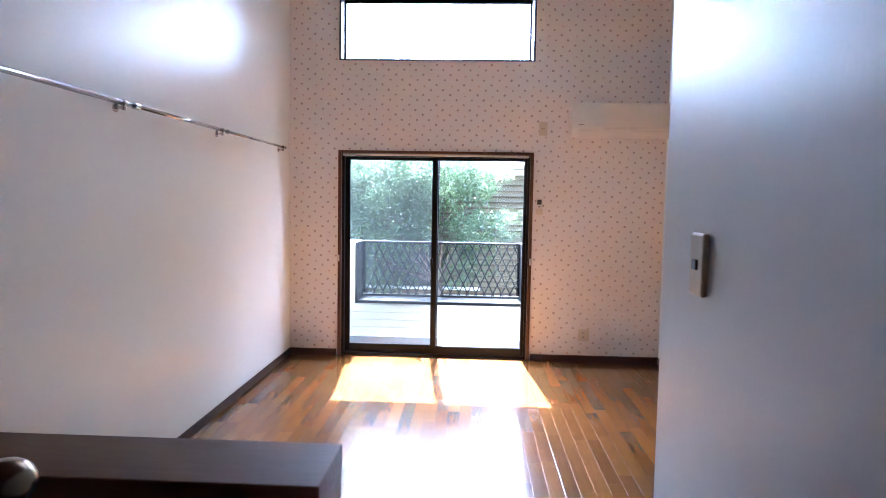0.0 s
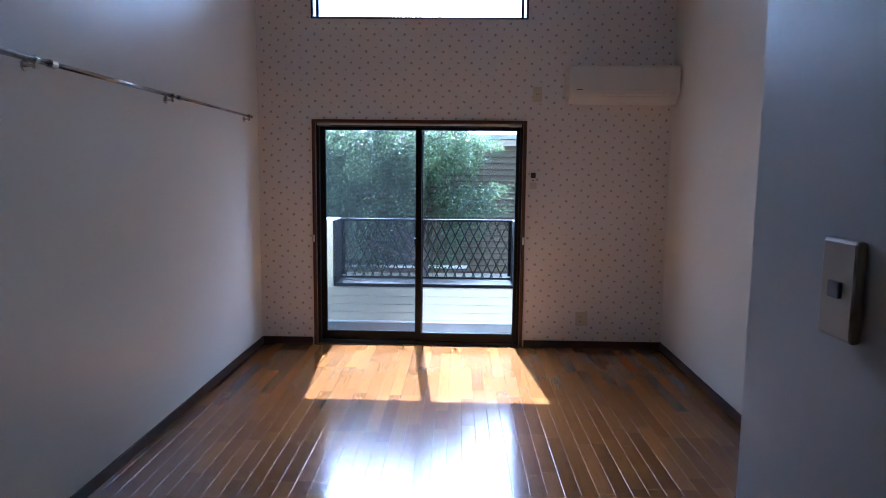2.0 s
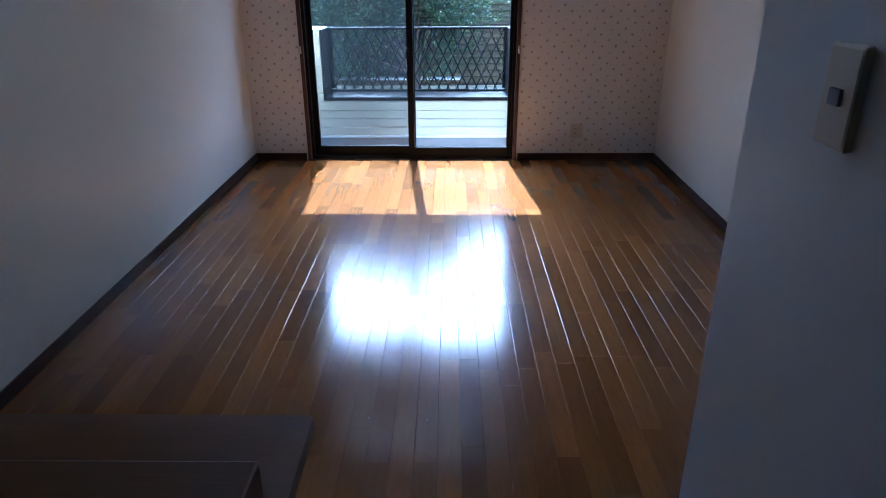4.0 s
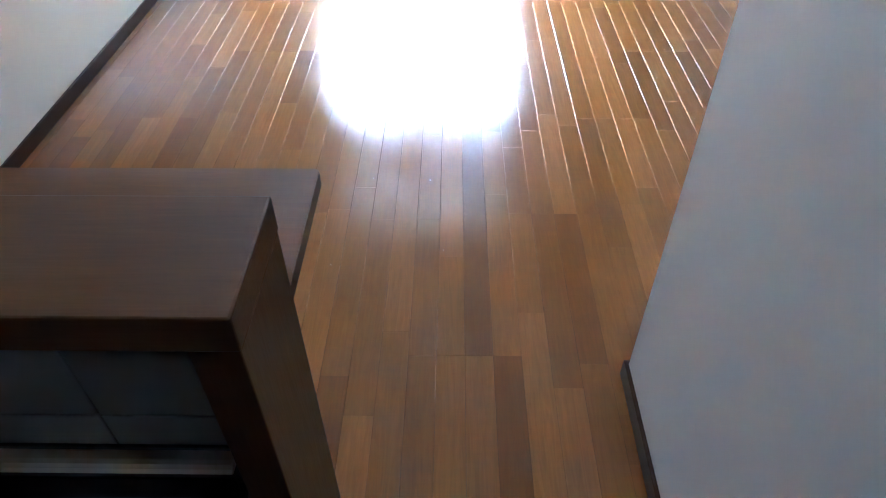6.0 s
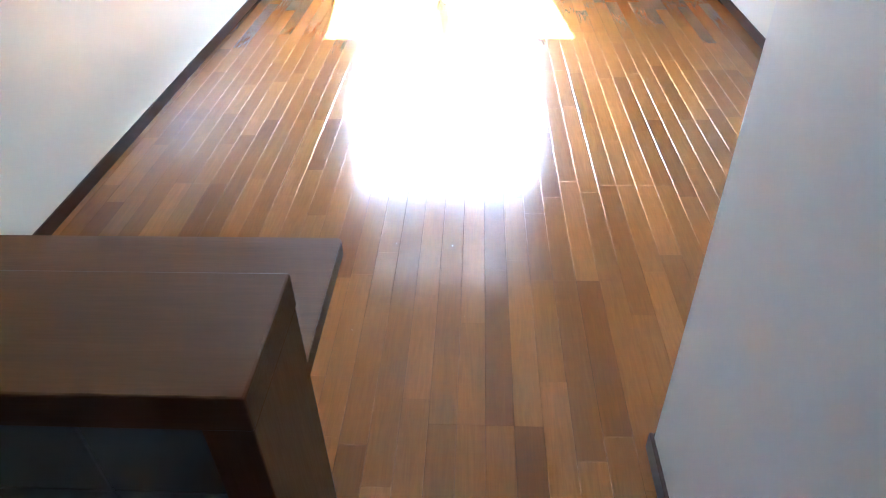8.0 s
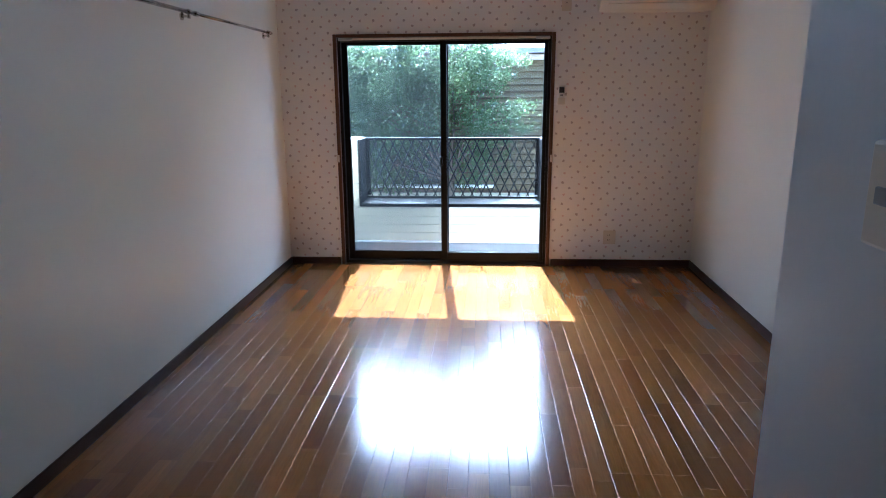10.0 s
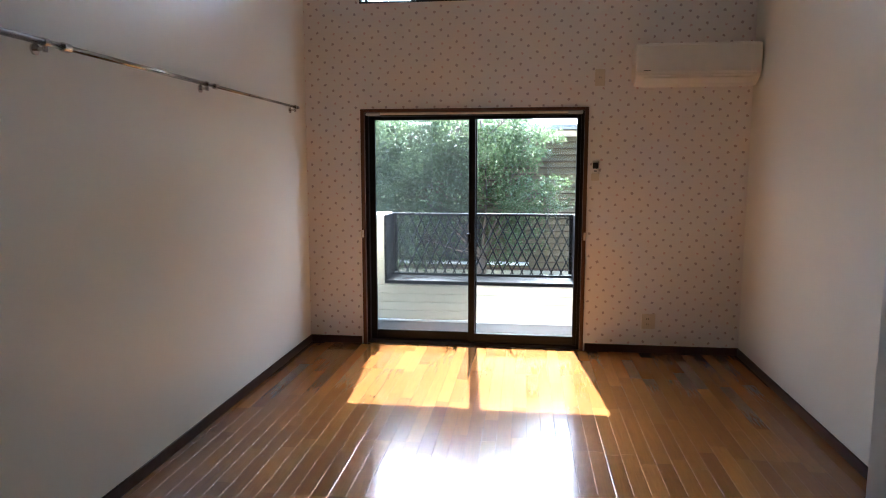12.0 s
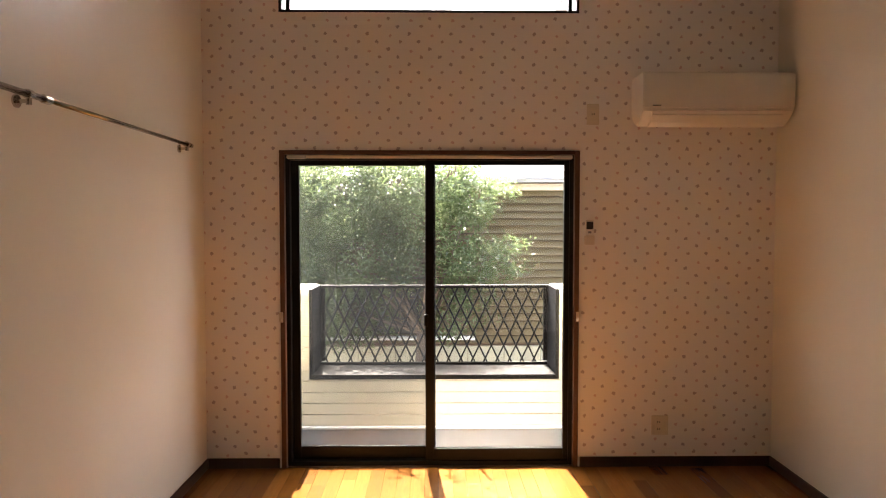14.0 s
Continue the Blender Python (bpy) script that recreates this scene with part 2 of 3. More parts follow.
# ---- mesh helpers ----
def boxes(*specs, bevel=0.0, seg=2):
    """One bmesh of boxes, each (x0, x1, y0, y1, z0, z1)."""
    bm = bmesh.new()
    for x0, x1, y0, y1, z0, z1 in specs:
        m = Matrix.Translation(((x0 + x1) / 2, (y0 + y1) / 2, (z0 + z1) / 2)) @ Matrix.Diagonal((x1 - x0, y1 - y0, z1 - z0, 1))
        bmesh.ops.create_cube(bm, size=1, matrix=m)
    if bevel:
        bmesh.ops.bevel(bm, geom=bm.edges[:], offset=bevel, segments=seg, affect='EDGES', profile=0.5, clamp_overlap=True)
    return bm


def rod(p, q, r, n=12, r2=None, bm=None):
    bm = bm or bmesh.new()
    p, q = Vector(p), Vector(q)
    m = Matrix.Translation((p + q) / 2) @ (q - p).to_track_quat('Z', 'Y').to_matrix().to_4x4()
    bmesh.ops.create_cone(bm, cap_ends=True, segments=n, radius1=r, radius2=r if r2 is None else r2, depth=(q - p).length, matrix=m)
    return bm


def tube(points, radii, n=8, bm=None):
    """A tapered, bending limb through points."""
    bm = bm or bmesh.new()
    rings = []
    for i, (p, r) in enumerate(zip(points, radii)):
        d = (Vector(points[min(i + 1, len(points) - 1)]) - Vector(points[max(i - 1, 0)])).normalized()
        q = d.to_track_quat('Z', 'Y')
        rings.append([bm.verts.new(Vector(p) + q @ Vector((r * math.cos(a), r * math.sin(a), 0))) for a in [2 * math.pi * k / n for k in range(n)]])
    for a, b in zip(rings, rings[1:]):
        for k in range(n):
            bm.faces.new((a[k], a[(k + 1) % n], b[(k + 1) % n], b[k]))
    bm.faces.new(rings[-1])
    return bm


def prism(points, axis, a, b, bevel=0.0):
    """A closed outline swept along an axis; points are the other two coordinates in xyz order."""
    bm = bmesh.new()

    def at(p, v):
        c = list(p)
        c.insert("xyz".index(axis), v)
        return c
    lo = [bm.verts.new(at(p, a)) for p in points]
    hi = [bm.verts.new(at(p, b)) for p in points]
    bm.faces.new(lo)
    bm.faces.new(hi[::-1])
    n = len(points)
    for i in range(n):
        bm.faces.new((lo[i], hi[i], hi[(i + 1) % n], lo[(i + 1) % n]))
    bmesh.ops.recalc_face_normals(bm, faces=bm.faces[:])
    if bevel:
        bmesh.ops.bevel(bm, geom=bm.edges[:], offset=bevel, segments=2, affect='EDGES', clamp_overlap=True)
    return bm


def part(name, bm, material, parent=None, label="", smooth=False):
    me = bpy.data.meshes.new(name)
    bm.to_mesh(me)
    bm.free()
    me.materials.append(material)
    if smooth:
        for p in me.polygons:
            p.use_smooth = True
    ob = new(name, me)
    if parent is not None:
        ob.parent = parent
    if label:
        tagged(ob, label)
    return ob


def thing(name, place, label, category, group="", kind=""):
    """An Empty at a thing's base; parts are given in world places and moved under it."""
    return tagged(new(name), label, category, group, kind)


# ---- plan ----
XL, XR = -1.313, 2.026          # side walls of the room
EAST = 0.018                  # the east wall leans in a little towards the passage
YB = -4.35                    # where the closet block ends and the room widens
XH = 0.785                    # passage side of the closet block
YE = -6.9                     # entrance end
ZC = 3.42                     # ceiling
WT = 0.15                     # outer wall
DX, DZ = 0.858, 1.852         # clear opening of the garden door
WX0, WX1, WZ0, WZ1 = -0.868, 0.862, 2.655, 3.205   # high window opening

# window wall, with its two openings
part("wall_north", boxes((XL - 0.15, -DX, 0, WT, -0.7, ZC + 0.1), (DX, XR + 0.15, 0, WT, -0.7, ZC + 0.1),
                         (-DX, DX, 0, WT, DZ, WZ0), (-DX, WX0, 0, WT, WZ0, ZC + 0.1), (WX1, DX, 0, WT, WZ0, ZC + 0.1),
                         (WX0, WX1, 0, WT, WZ1, ZC + 0.1), (-DX, DX, 0, WT, -0.7, 0.0)), M_FLOWER)
# added cladding, out of view; cuts the light bounced onto the parapet
part("wall_north_outer", boxes((XL - 0.15, -DX, WT, WT + 0.012, -0.7, ZC + 0.1), (DX, XR + 0.15, WT, WT + 0.012, -0.7, ZC + 0.1),
                               (-DX, DX, WT, WT + 0.012, DZ, WZ0), (-DX, DX, WT, WT + 0.012, WZ1, ZC + 0.1)), M_SIDING)
tagged(bpy.data.objects["wall_north_outer"], "unseen cream cladding added to cut light bounced onto the parapet", "wall", kind="structure")
part("wall_west", boxes((XL - 0.15, XL, YE, 0, -0.1, ZC + 0.1)), M_WALL)
part("wall_east", prism([(XR, 0), (XR + 0.15, 0), (XR + 0.15, YB), (XR + YB * EAST, YB)], "z", -0.1, ZC + 0.1), M_WALL)
part("wall_passage", boxes((XH, XR + 0.15, YE, YB, -0.1, ZC + 0.1), bevel=0.003), M_HALL)
# unseen closing wall; dark wood chosen to lower bounce light in the hall
part("wall_south", boxes((XL - 0.15, XR + 0.15, YE - 0.15, YE, -0.1, ZC + 0.1)), M_CASING)
part("ceiling", boxes((XL - 0.15, XR + 0.15, YE, 0, ZC, ZC + 0.12)), M_CEIL)
# unseen low ceiling, added in brown to keep the passage dark
part("ceiling_hall", boxes((XL, XH, YE, YB, 2.25, 2.40), bevel=0.004), M_UNIT)
# unseen eave; its depth is set to block sun and high sky
part("eave", boxes((XL - 0.8, XR + 0.8, WT + 0.012, 1.42, 3.55, 3.63), (XL - 0.8, XR + 0.8, -0.4, WT + 0.012, 3.553, 3.628)), M_CAP)
for n in ("wall_north", "wall_west", "wall_east", "wall_passage", "wall_south", "ceiling", "eave"):
    tagged(bpy.data.objects[n], kind="structure")
tagged(bpy.data.objects["wall_north"], "window wall papered white with small printed blossoms", "wall")
tagged(bpy.data.objects["wall_west"], "tall plain off-white vinyl papered wall", "wall")
tagged(bpy.data.objects["wall_east"], "plain off-white vinyl papered wall", "wall")
tagged(bpy.data.objects["wall_passage"], "satin white papered closet wall beside the passage", "wall")
tagged(bpy.data.objects["wall_south"], "unseen closing wall at the entrance end, dark to dim the hall", "wall")
tagged(bpy.data.objects["ceiling_hall"], "unseen low brown ceiling added to darken the entrance passage", "ceiling", kind="structure")
tagged(bpy.data.objects["ceiling"], "high plain white papered ceiling", "ceiling")
tagged(bpy.data.objects["eave"], "unseen white eave that shades the high window", "eave")

# baseboards, one object a wall
BH, BT = 0.060, 0.011


def baseboard(x0, x1, y0, y1):
    return tagged(part("baseboard", boxes((x0, x1, y0, y1, 0, BH), bevel=0.003), M_BASE),
                  "dark brown wooden baseboard along the wall foot", "baseboard", kind="structure")


baseboard(XL, XL + BT, -4.942, 0)
tagged(part("baseboard", prism([(XR - BT, -BT), (XR, -BT), (XR + (YB + BT) * EAST, YB + BT), (XR + (YB + BT) * EAST - BT, YB + BT)], "z", 0, BH, 0.002), M_BASE),
       "dark brown wooden baseboard along the east wall", "baseboard", kind="structure")
baseboard(XL + BT, -0.885, -BT, 0)
baseboard(0.885, XR, -BT, 0)
baseboard(XH - BT, XH, YE, YB + BT)
baseboard(XH, XR + YB * EAST, YB, YB + BT)

# ---- garden door: wooden casing, black aluminium frame, two sliding sashes, net sash ----
casing = thing("door_casing", (0, 0, 0), "brown wooden casing around the sliding glass door", "trim", kind="structure")
part("jamb", boxes((-0.872, -DX + 0.014, -0.014, 0.03, 0, 1.865), bevel=0.003), M_CASING, casing)
part("jamb", boxes((DX - 0.014, 0.872, -0.014, 0.03, 0, 1.865), bevel=0.003), M_CASING, casing)
part("threshold", boxes((-DX + 0.014, DX - 0.014, 0.0005, 0.024, -0.012, 0.003), bevel=0.001), M_CASING, casing)
part("head", boxes((-DX + 0.014, DX - 0.014, -0.014, 0.03, 1.842, 1.865), bevel=0.003), M_CASING, casing)

door = thing("window_1", (0, 0, 0), "sliding glass garden door in black aluminium frame, shut", "window", kind="structure")
part("frame", boxes((-DX, -0.822, 0.03, 0.14, 0, DZ), (0.822, DX, 0.03, 0.14, 0, DZ), (-0.822, 0.822, 0.03, 0.14, 1.812, DZ),
                    (-0.822, 0.822, 0.024, 0.15, -0.01, 0.026), bevel=0.002), M_ALU, door)


def sash(x0, x1, y0, y1, left, right, mat=M_ALU):
    """A glazed sash between x0 and x1; left and right are the widths of its stiles."""
    top = part("sash", boxes((x0, x0 + left, y0, y1, 0.026, 1.812), (x1 - right, x1, y0, y1, 0.026, 1.812),
                             (x0 + left, x1 - right, y0, y1, 0.026, 0.098), (x0 + left, x1 - right, y0, y1, 1.785, 1.812), bevel=0.002), mat, door,
               "black aluminium sliding sash")
    ym = (y0 + y1) / 2
    part("pane", boxes((x0 + left, x1 - right, ym - 0.002, ym + 0.002, 0.098, 1.785)), M_GLASS, top, "clear glass pane").visible_shadow = False
    return top


inner = sash(-0.028, 0.822, 0.040, 0.072, 0.05, 0.030)
outer = sash(-0.822, 0.022, 0.076, 0.106, 0.045, 0.046)
part("crescent_lock", boxes((-0.036, -0.012, 0.014, 0.040, 0.835, 0.905), bevel=0.005), M_ALU, inner, "black crescent lock")
net = part("net_sash", boxes((-0.822, -0.800, 0.114, 0.134, 0.026, 1.812), (0.010, 0.032, 0.114, 0.134, 0.026, 1.812),
                             (-0.800, 0.010, 0.114, 0.134, 0.026, 0.070), (-0.800, 0.010, 0.114, 0.134, 1.787, 1.812), bevel=0.002), M_ALU, door,
           "black framed insect screen sash")
part("net", boxes((-0.800, 0.010, 0.1235, 0.1245, 0.070, 1.787)), M_NET, net, "fine grey insect net")

rail = thing("curtain_rail", (0, 0, 1.8), "pale double curtain rail under the door head", "curtain rail")
part("rail", boxes((-0.80, 0.80, -0.002, 0.014, 1.820, 1.838), bevel=0.003), M_PLASTIC, rail)
part("rail", boxes((-0.80, 0.80, 0.016, 0.030, 1.824, 1.840), bevel=0.003), M_PLASTIC, rail)
for sx in (-1, 1):
    part("end_cap", boxes((sx * 0.775 - 0.055, sx * 0.775 + 0.055, -0.010, 0.020, 1.816, 1.838), bevel=0.005), M_CAPEND, rail)
for sx in (-1, 1):
    hk = thing("curtain_hook", (sx * 0.866, -0.014, 0.9), "small ivory plastic curtain tie hook on the casing", "hook", "curtain tie hooks")
    part("plate", boxes((sx * 0.866 - 0.011, sx * 0.866 + 0.011, -0.024, -0.014, 0.865, 0.925), bevel=0.004), M_PLASTIC, hk)
    part("hook", boxes((sx * 0.866 - 0.006, sx * 0.866 + 0.006, -0.048, -0.022, 0.875, 0.886), (sx * 0.866 - 0.006, sx * 0.866 + 0.006, -0.050, -0.042, 0.878, 0.905), bevel=0.003), M_PLASTIC, hk)

# ---- high window ----
high = thing("window_2", (0, 0, 2.7), "wide high window in black aluminium frame", "window", kind="structure")
part("frame", boxes((WX0, WX0 + 0.016, -0.008, 0.13, WZ0, WZ1), (WX1 - 0.016, WX1, -0.008, 0.13, WZ0, WZ1),
                    (WX0 + 0.016, WX1 - 0.016, -0.008, 0.13, WZ1 - 0.016, WZ1), (WX0 + 0.016, WX1 - 0.016, -0.008, 0.13, WZ0, WZ0 + 0.014), bevel=0.002), M_ALU, high)
hs = part("sash", boxes((WX0 + 0.030, WX0 + 0.052, 0.05, 0.08, WZ0 + 0.014, WZ1 - 0.016), (WX1 - 0.052, WX1 - 0.030, 0.05, 0.08, WZ0 + 0.014, WZ1 - 0.016),
                        (WX0 + 0.052, WX1 - 0.052, 0.05, 0.08, WZ1 - 0.04, WZ1 - 0.016), (WX0 + 0.052, WX1 - 0.052, 0.05, 0.08, WZ0 + 0.014, WZ0 + 0.026), bevel=0.002), M_ALU, high)
part("pane", boxes((WX0 + 0.016, WX1 - 0.016, 0.063, 0.067, WZ0 + 0.014, WZ1 - 0.016)), M_GLASS, hs, "clear glass pane").visible_shadow = False

# ---- air conditioner ----
ac = thing("air_conditioner", (1.56, 0, 2.0), "white wall air conditioner above the blossom paper", "air conditioner")
AX0, AX1 = 1.170, 2.008
prof = [(-0.002, 2.060), (-0.040, 2.020), (-0.098, 1.991), (-0.118, 1.990), (-0.165, 2.012), (-0.205, 2.048), (-0.220, 2.066), (-0.224, 2.262), (-0.212, 2.276), (-0.002, 2.277)]
part("body", prism(prof, "x", AX0, AX1, 0.006), M_WHITE, ac)
part("front_panel", prism([(-0.2255, 2.074), (-0.231, 2.079), (-0.232, 2.257), (-0.2255, 2.262)], "x", AX0 + 0.003, AX1 - 0.003, 0.0015), M_WHITE, ac)
part("louvre", prism([(-0.124, 1.9885), (-0.170, 2.0095), (-0.207, 2.044), (-0.212, 2.040), (-0.174, 2.003), (-0.126, 1.983)], "x", AX0 + 0.055, AX1 - 0.055, 0.001), M_WHITE, ac)
part("upper_louvre", prism([(-0.2085, 2.049), (-0.2195, 2.0625), (-0.2235, 2.060), (-0.2125, 2.046)], "x", AX0 + 0.055, AX1 - 0.055), M_WHITE, ac)
part("badge", boxes((AX0 + 0.050, AX0 + 0.096, -0.2335, -0.231, 2.086, 2.0905)), M_BLACK, ac)
part("pipe_cover", boxes((AX1 - 0.004, XR, -0.075, -0.004, 2.08, 2.14), bevel=0.006), M_PLASTIC, ac)

# ---- wall fittings ----
def wall_outlet(name, x, z, w, h, label, holes):
    top = thing(name, (x, 0, z), label, "outlet")
    part("plate", boxes((x - w / 2, x + w / 2, -0.009, 0, z - h / 2, z + h / 2), bevel=0.003), M_PLASTIC, top)
    part("insert", boxes((x - w * 0.27, x + w * 0.27, -0.0115, -0.009, z - h * 0.34, z + h * 0.34), bevel=0.0008), M_PLASTIC, top)
    for hx, hz in holes:
        part("slot", boxes((x + hx - 0.002, x + hx + 0.002, -0.0125, -0.0115, z + hz - 0.006, z + hz + 0.006)), M_BLACK, top)
    return top


wall_outlet("wall_outlet", 1.360, 0.247, 0.10, 0.115, "ivory double wall outlet on blossom paper", [(-0.014, 0.02), (-0.002, 0.02), (-0.014, -0.02), (-0.002, -0.02)])
wall_outlet("wall_outlet", 0.946, 2.075, 0.072, 0.120, "ivory outlet plate beside the air conditioner", [(-0.006, 0.0), (0.006, 0.0)])
remote = thing("remote_control", (0.928, 0, 1.39), "white air conditioner remote in a wall holder", "remote control")
part("case", boxes((0.903, 0.953, -0.030, -0.008, 1.330, 1.462), bevel=0.005), M_WHITE, remote)
part("display", boxes((0.9085, 0.9475, -0.0325, -0.030, 1.408, 1.452), bevel=0.001), M_BLACK, remote)
part("holder", boxes((0.899, 0.957, -0.036, 0, 1.318, 1.372), bevel=0.006), M_PLASTIC, remote)
part("button", boxes((0.918, 0.938, -0.0318, -0.030, 1.384, 1.396), bevel=0.001), M_GREYP, remote)

switch = thing("light_switch", (0, 0, 0), "ivory light switch plate with small grey rocker", "light switch")
part("plate", boxes((-0.012, 0.001, -0.036, 0.036, -0.060, 0.060), bevel=0.005), M_PLASTIC, switch)
part("rocker", boxes((-0.0165, -0.011, -0.012, 0.012, -0.010, 0.010), bevel=0.0015), M_GREYP, switch)
switch.location = (XH, -4.604, 1.322)

# ---- hanging pipe along the west wall ----
PX, PZ = XL + 0.043, 1.856
pipe = thing("hanging_pipe", (XL, -1.5, PZ), "telescoping stainless hanging pipe on brackets along the wall", "clothes rail")
part("thick_pipe", rod((PX, -4.85, PZ), (PX, -2.78, PZ), 0.0125, 18), M_STEEL, pipe, smooth=True)
part("middle_pipe", rod((PX, -2.80, PZ), (PX, -1.60, PZ), 0.0108, 18), M_STEEL, pipe, smooth=True)
part("thin_pipe", rod((PX, -1.62, PZ), (PX, -0.31, PZ), 0.0088, 18), M_STEEL, pipe, smooth=True)
for by in (-0.36, -1.70, -2.89, -4.3):
    br = part("bracket", rod((XL, by, PZ - 0.022), (XL + 0.007, by, PZ - 0.022), 0.021, 20), M_CHROME, pipe)
    arm = rod((XL + 0.004, by, PZ - 0.022), (PX + 0.004, by, PZ - 0.022), 0.0065, 10)
    rod((PX, by, PZ - 0.034), (PX, by, PZ - 0.004), 0.0085, 12, bm=arm)
    rod((PX, by - 0.011, PZ), (PX, by + 0.011, PZ), 0.0155, 16, bm=arm)
    part("cradle", arm, M_CHROME, br)
for cy, cr in ((-2.785, 0.0175), (-1.605, 0.0150)):
    part("collar", rod((PX, cy - 0.018, PZ), (PX, cy + 0.018, PZ), cr, 18), M_CHROME, pipe)
part("end_cap", rod((PX, -0.325, PZ), (PX, -0.298, PZ), 0.0125, 18), M_CHROME, pipe)

# ---- kitchen partition with its counter board ----
KX, KY0, KY1, KZ = 0.161, -5.090, -4.942, 1.077
unit = thing("kitchen_partition", (-0.6, -5.0, 0), "dark wooden kitchen partition with tiled back and counter board", "partition")
part("cap", boxes((XL, KX, KY0, KY1, KZ - 0.040, KZ), bevel=0.0025), M_UNIT, unit, "dark brown wooden cap board")
part("side_panel", boxes((0.117, KX - 0.001, KY0 + 0.002, KY1 - 0.002, 0, KZ - 0.040), bevel=0.0015), M_UNITV, unit)
part("back_panel", boxes((XL, 0.117, -5.040, KY1 - 0.004, 0, KZ - 0.040)), M_UNIT, unit)
part("counter_board", prism([(XL, KY1 - 0.004), (XL, -4.412), (0.067, -4.412), (0.074, -4.415), (0.077, -4.422), (0.077, KY1 - 0.004)], "z", 0.690, 0.723, 0.0015), M_UNIT, unit, "brown wooden counter board")
part("tile_bed", boxes((XL, 0.117, -5.056, -5.040, 0.76, KZ - 0.040)), M_GROUT, unit)
TILE = 0.1235
for i in range(12):
    for j in range(3):
        xa, za = -0.0125 + TILE * (1 - i), 0.7775 + TILE * j
        a, b, top = max(XL, xa + 0.0012), min(0.1165, xa + TILE - 0.0012), min(za + TILE - 0.0012, KZ - 0.041)
        if b - a > 0.01 and top - za > 0.01:
            part("tile", boxes((a, b, -5.060, -5.0555, za + 0.0012, top), bevel=0.001, seg=1), M_TILE, unit)

sink = thing("kitchen_counter", (-0.5, -5.3, 0), "stainless kitchen counter in front of the tiles", "kitchen counter")
part("worktop", boxes((-1.1, 0.108, -5.56, -5.063, 0.770, 0.795), bevel=0.006), M_STEEL, sink)
part("back_lip", prism([(-5.063, 0.836), (-5.063, 0.846), (-5.074, 0.846), (-5.079, 0.8452), (-5.083, 0.843), (-5.086, 0.839), (-5.084, 0.836)], "x", -1.1, 0.108), M_SATIN, sink, "satin steel rolled lip")
# shade gap below the lip, put in as a black strip
part("back_strip", boxes((-1.1, 0.108, -5.066, -5.063, 0.795, 0.836)), M_BLACK, sink, "black strip for the shade under the lip")
part("sealant", boxes((-1.1, 0.108, -5.0645, -5.0605, 0.846, 0.852), bevel=0.001), M_BLACK, sink, "dark sealant line")
part("cabinet_body", boxes((-1.08, 0.100, -5.54, -5.063, 0.0, 0.770), bevel=0.002), M_UNITV, sink)
TX, TY = -0.084, -5.3
cord = thing("plug_cord", (0.09, -5.11, 0.795), "thin black plug cord lying on the worktop", "cord")
part("cord", tube([(0.100, -5.094, 0.800), (0.094, -5.108, 0.7985), (0.080, -5.118, 0.7985), (0.062, -5.122, 0.7985), (0.045, -5.135, 0.7985)], [0.003] * 5, 8), M_BLACK, cord, smooth=True)
tap = thing("kitchen_tap", (TX, TY, 0.795), "pale brass kitchen tap with a round knob", "tap")
part("column", rod((TX, TY, 0.795), (TX, TY, 1.150), 0.014, 16), M_CHROME, tap, smooth=False)
kb = bmesh.new()
bmesh.ops.create_uvsphere(kb, u_segments=20, v_segments=12, radius=0.026, matrix=Matrix.Translation((TX, TY, 1.167)) @ Matrix.Diagonal((1, 1, 0.85, 1)))
part("knob", kb, plain("pale_brass", (0.42, 0.35, 0.25), 0.25, 0.8, 0.05, 20, 0), tap, "round pale brass knob", smooth=True)
sp = rod((TX, TY, 1.00), (TX - 0.12, TY - 0.10, 1.04), 0.011, 12)
rod((TX - 0.12, TY - 0.10, 1.045), (TX - 0.12, TY - 0.10, 0.99), 0.011, 12, bm=sp)
part("spout", sp, M_CHROME, tap)

# ---- balcony ----
PY0, PY1 = 0.500, 0.845
tagged(part("balcony_floor", boxes((-2.6, 3.2, WT, PY0, -0.20, -0.085)), M_CONC), "grey mortar balcony floor", "floor", kind="structure")
NX0, NX1, NZ = -0.803, 0.855, 0.436
parapet = thing("parapet", (0, 0.56, -0.7), "cream sided balcony parapet with a dark framed opening", "parapet", kind="structure")
part("core", boxes((-2.6, NX0, PY0 + 0.012, PY1, -0.7, 0.972), (NX1, 3.2, PY0 + 0.012, PY1, -0.7, 0.972), (NX0, NX1, PY0 + 0.012, PY1, -0.7, NZ)), M_SIDING, parapet)
for i in range(12):
    z0, z1 = 0.097 + 0.075 * i, 0.097 + 0.075 * (i + 1) - 0.004
    z1 = min(z1, 0.971)
    spans = [(-2.6, 3.2)] if z1 <= NZ else [(-2.6, NX0 - 0.002), (NX1 + 0.002, 3.2)]
    if z0 < NZ < z1:
        spans = [(-2.6, NX0 - 0.002), (NX1 + 0.002, 3.2)]
        part("siding_board", boxes((NX0, NX1, PY0, PY0 + 0.014, z0, NZ - 0.002), bevel=0.0015), M_SIDING, parapet)
    for a, b in spans:
        part("siding_board", boxes((a, b, PY0, PY0 + 0.014, z0, z1), bevel=0.0015), M_SIDING, parapet)
part("upstand", boxes((-2.6, 3.2, PY0 - 0.03, PY0 + 0.012, -0.085, 0.080), bevel=0.003), M_CONC, parapet)
part("flashing", boxes((-2.6, 3.2, PY0 - 0.036, PY0 + 0.004, 0.080, 0.093), bevel=0.002), M_CAP, parapet, "white metal flashing strip")
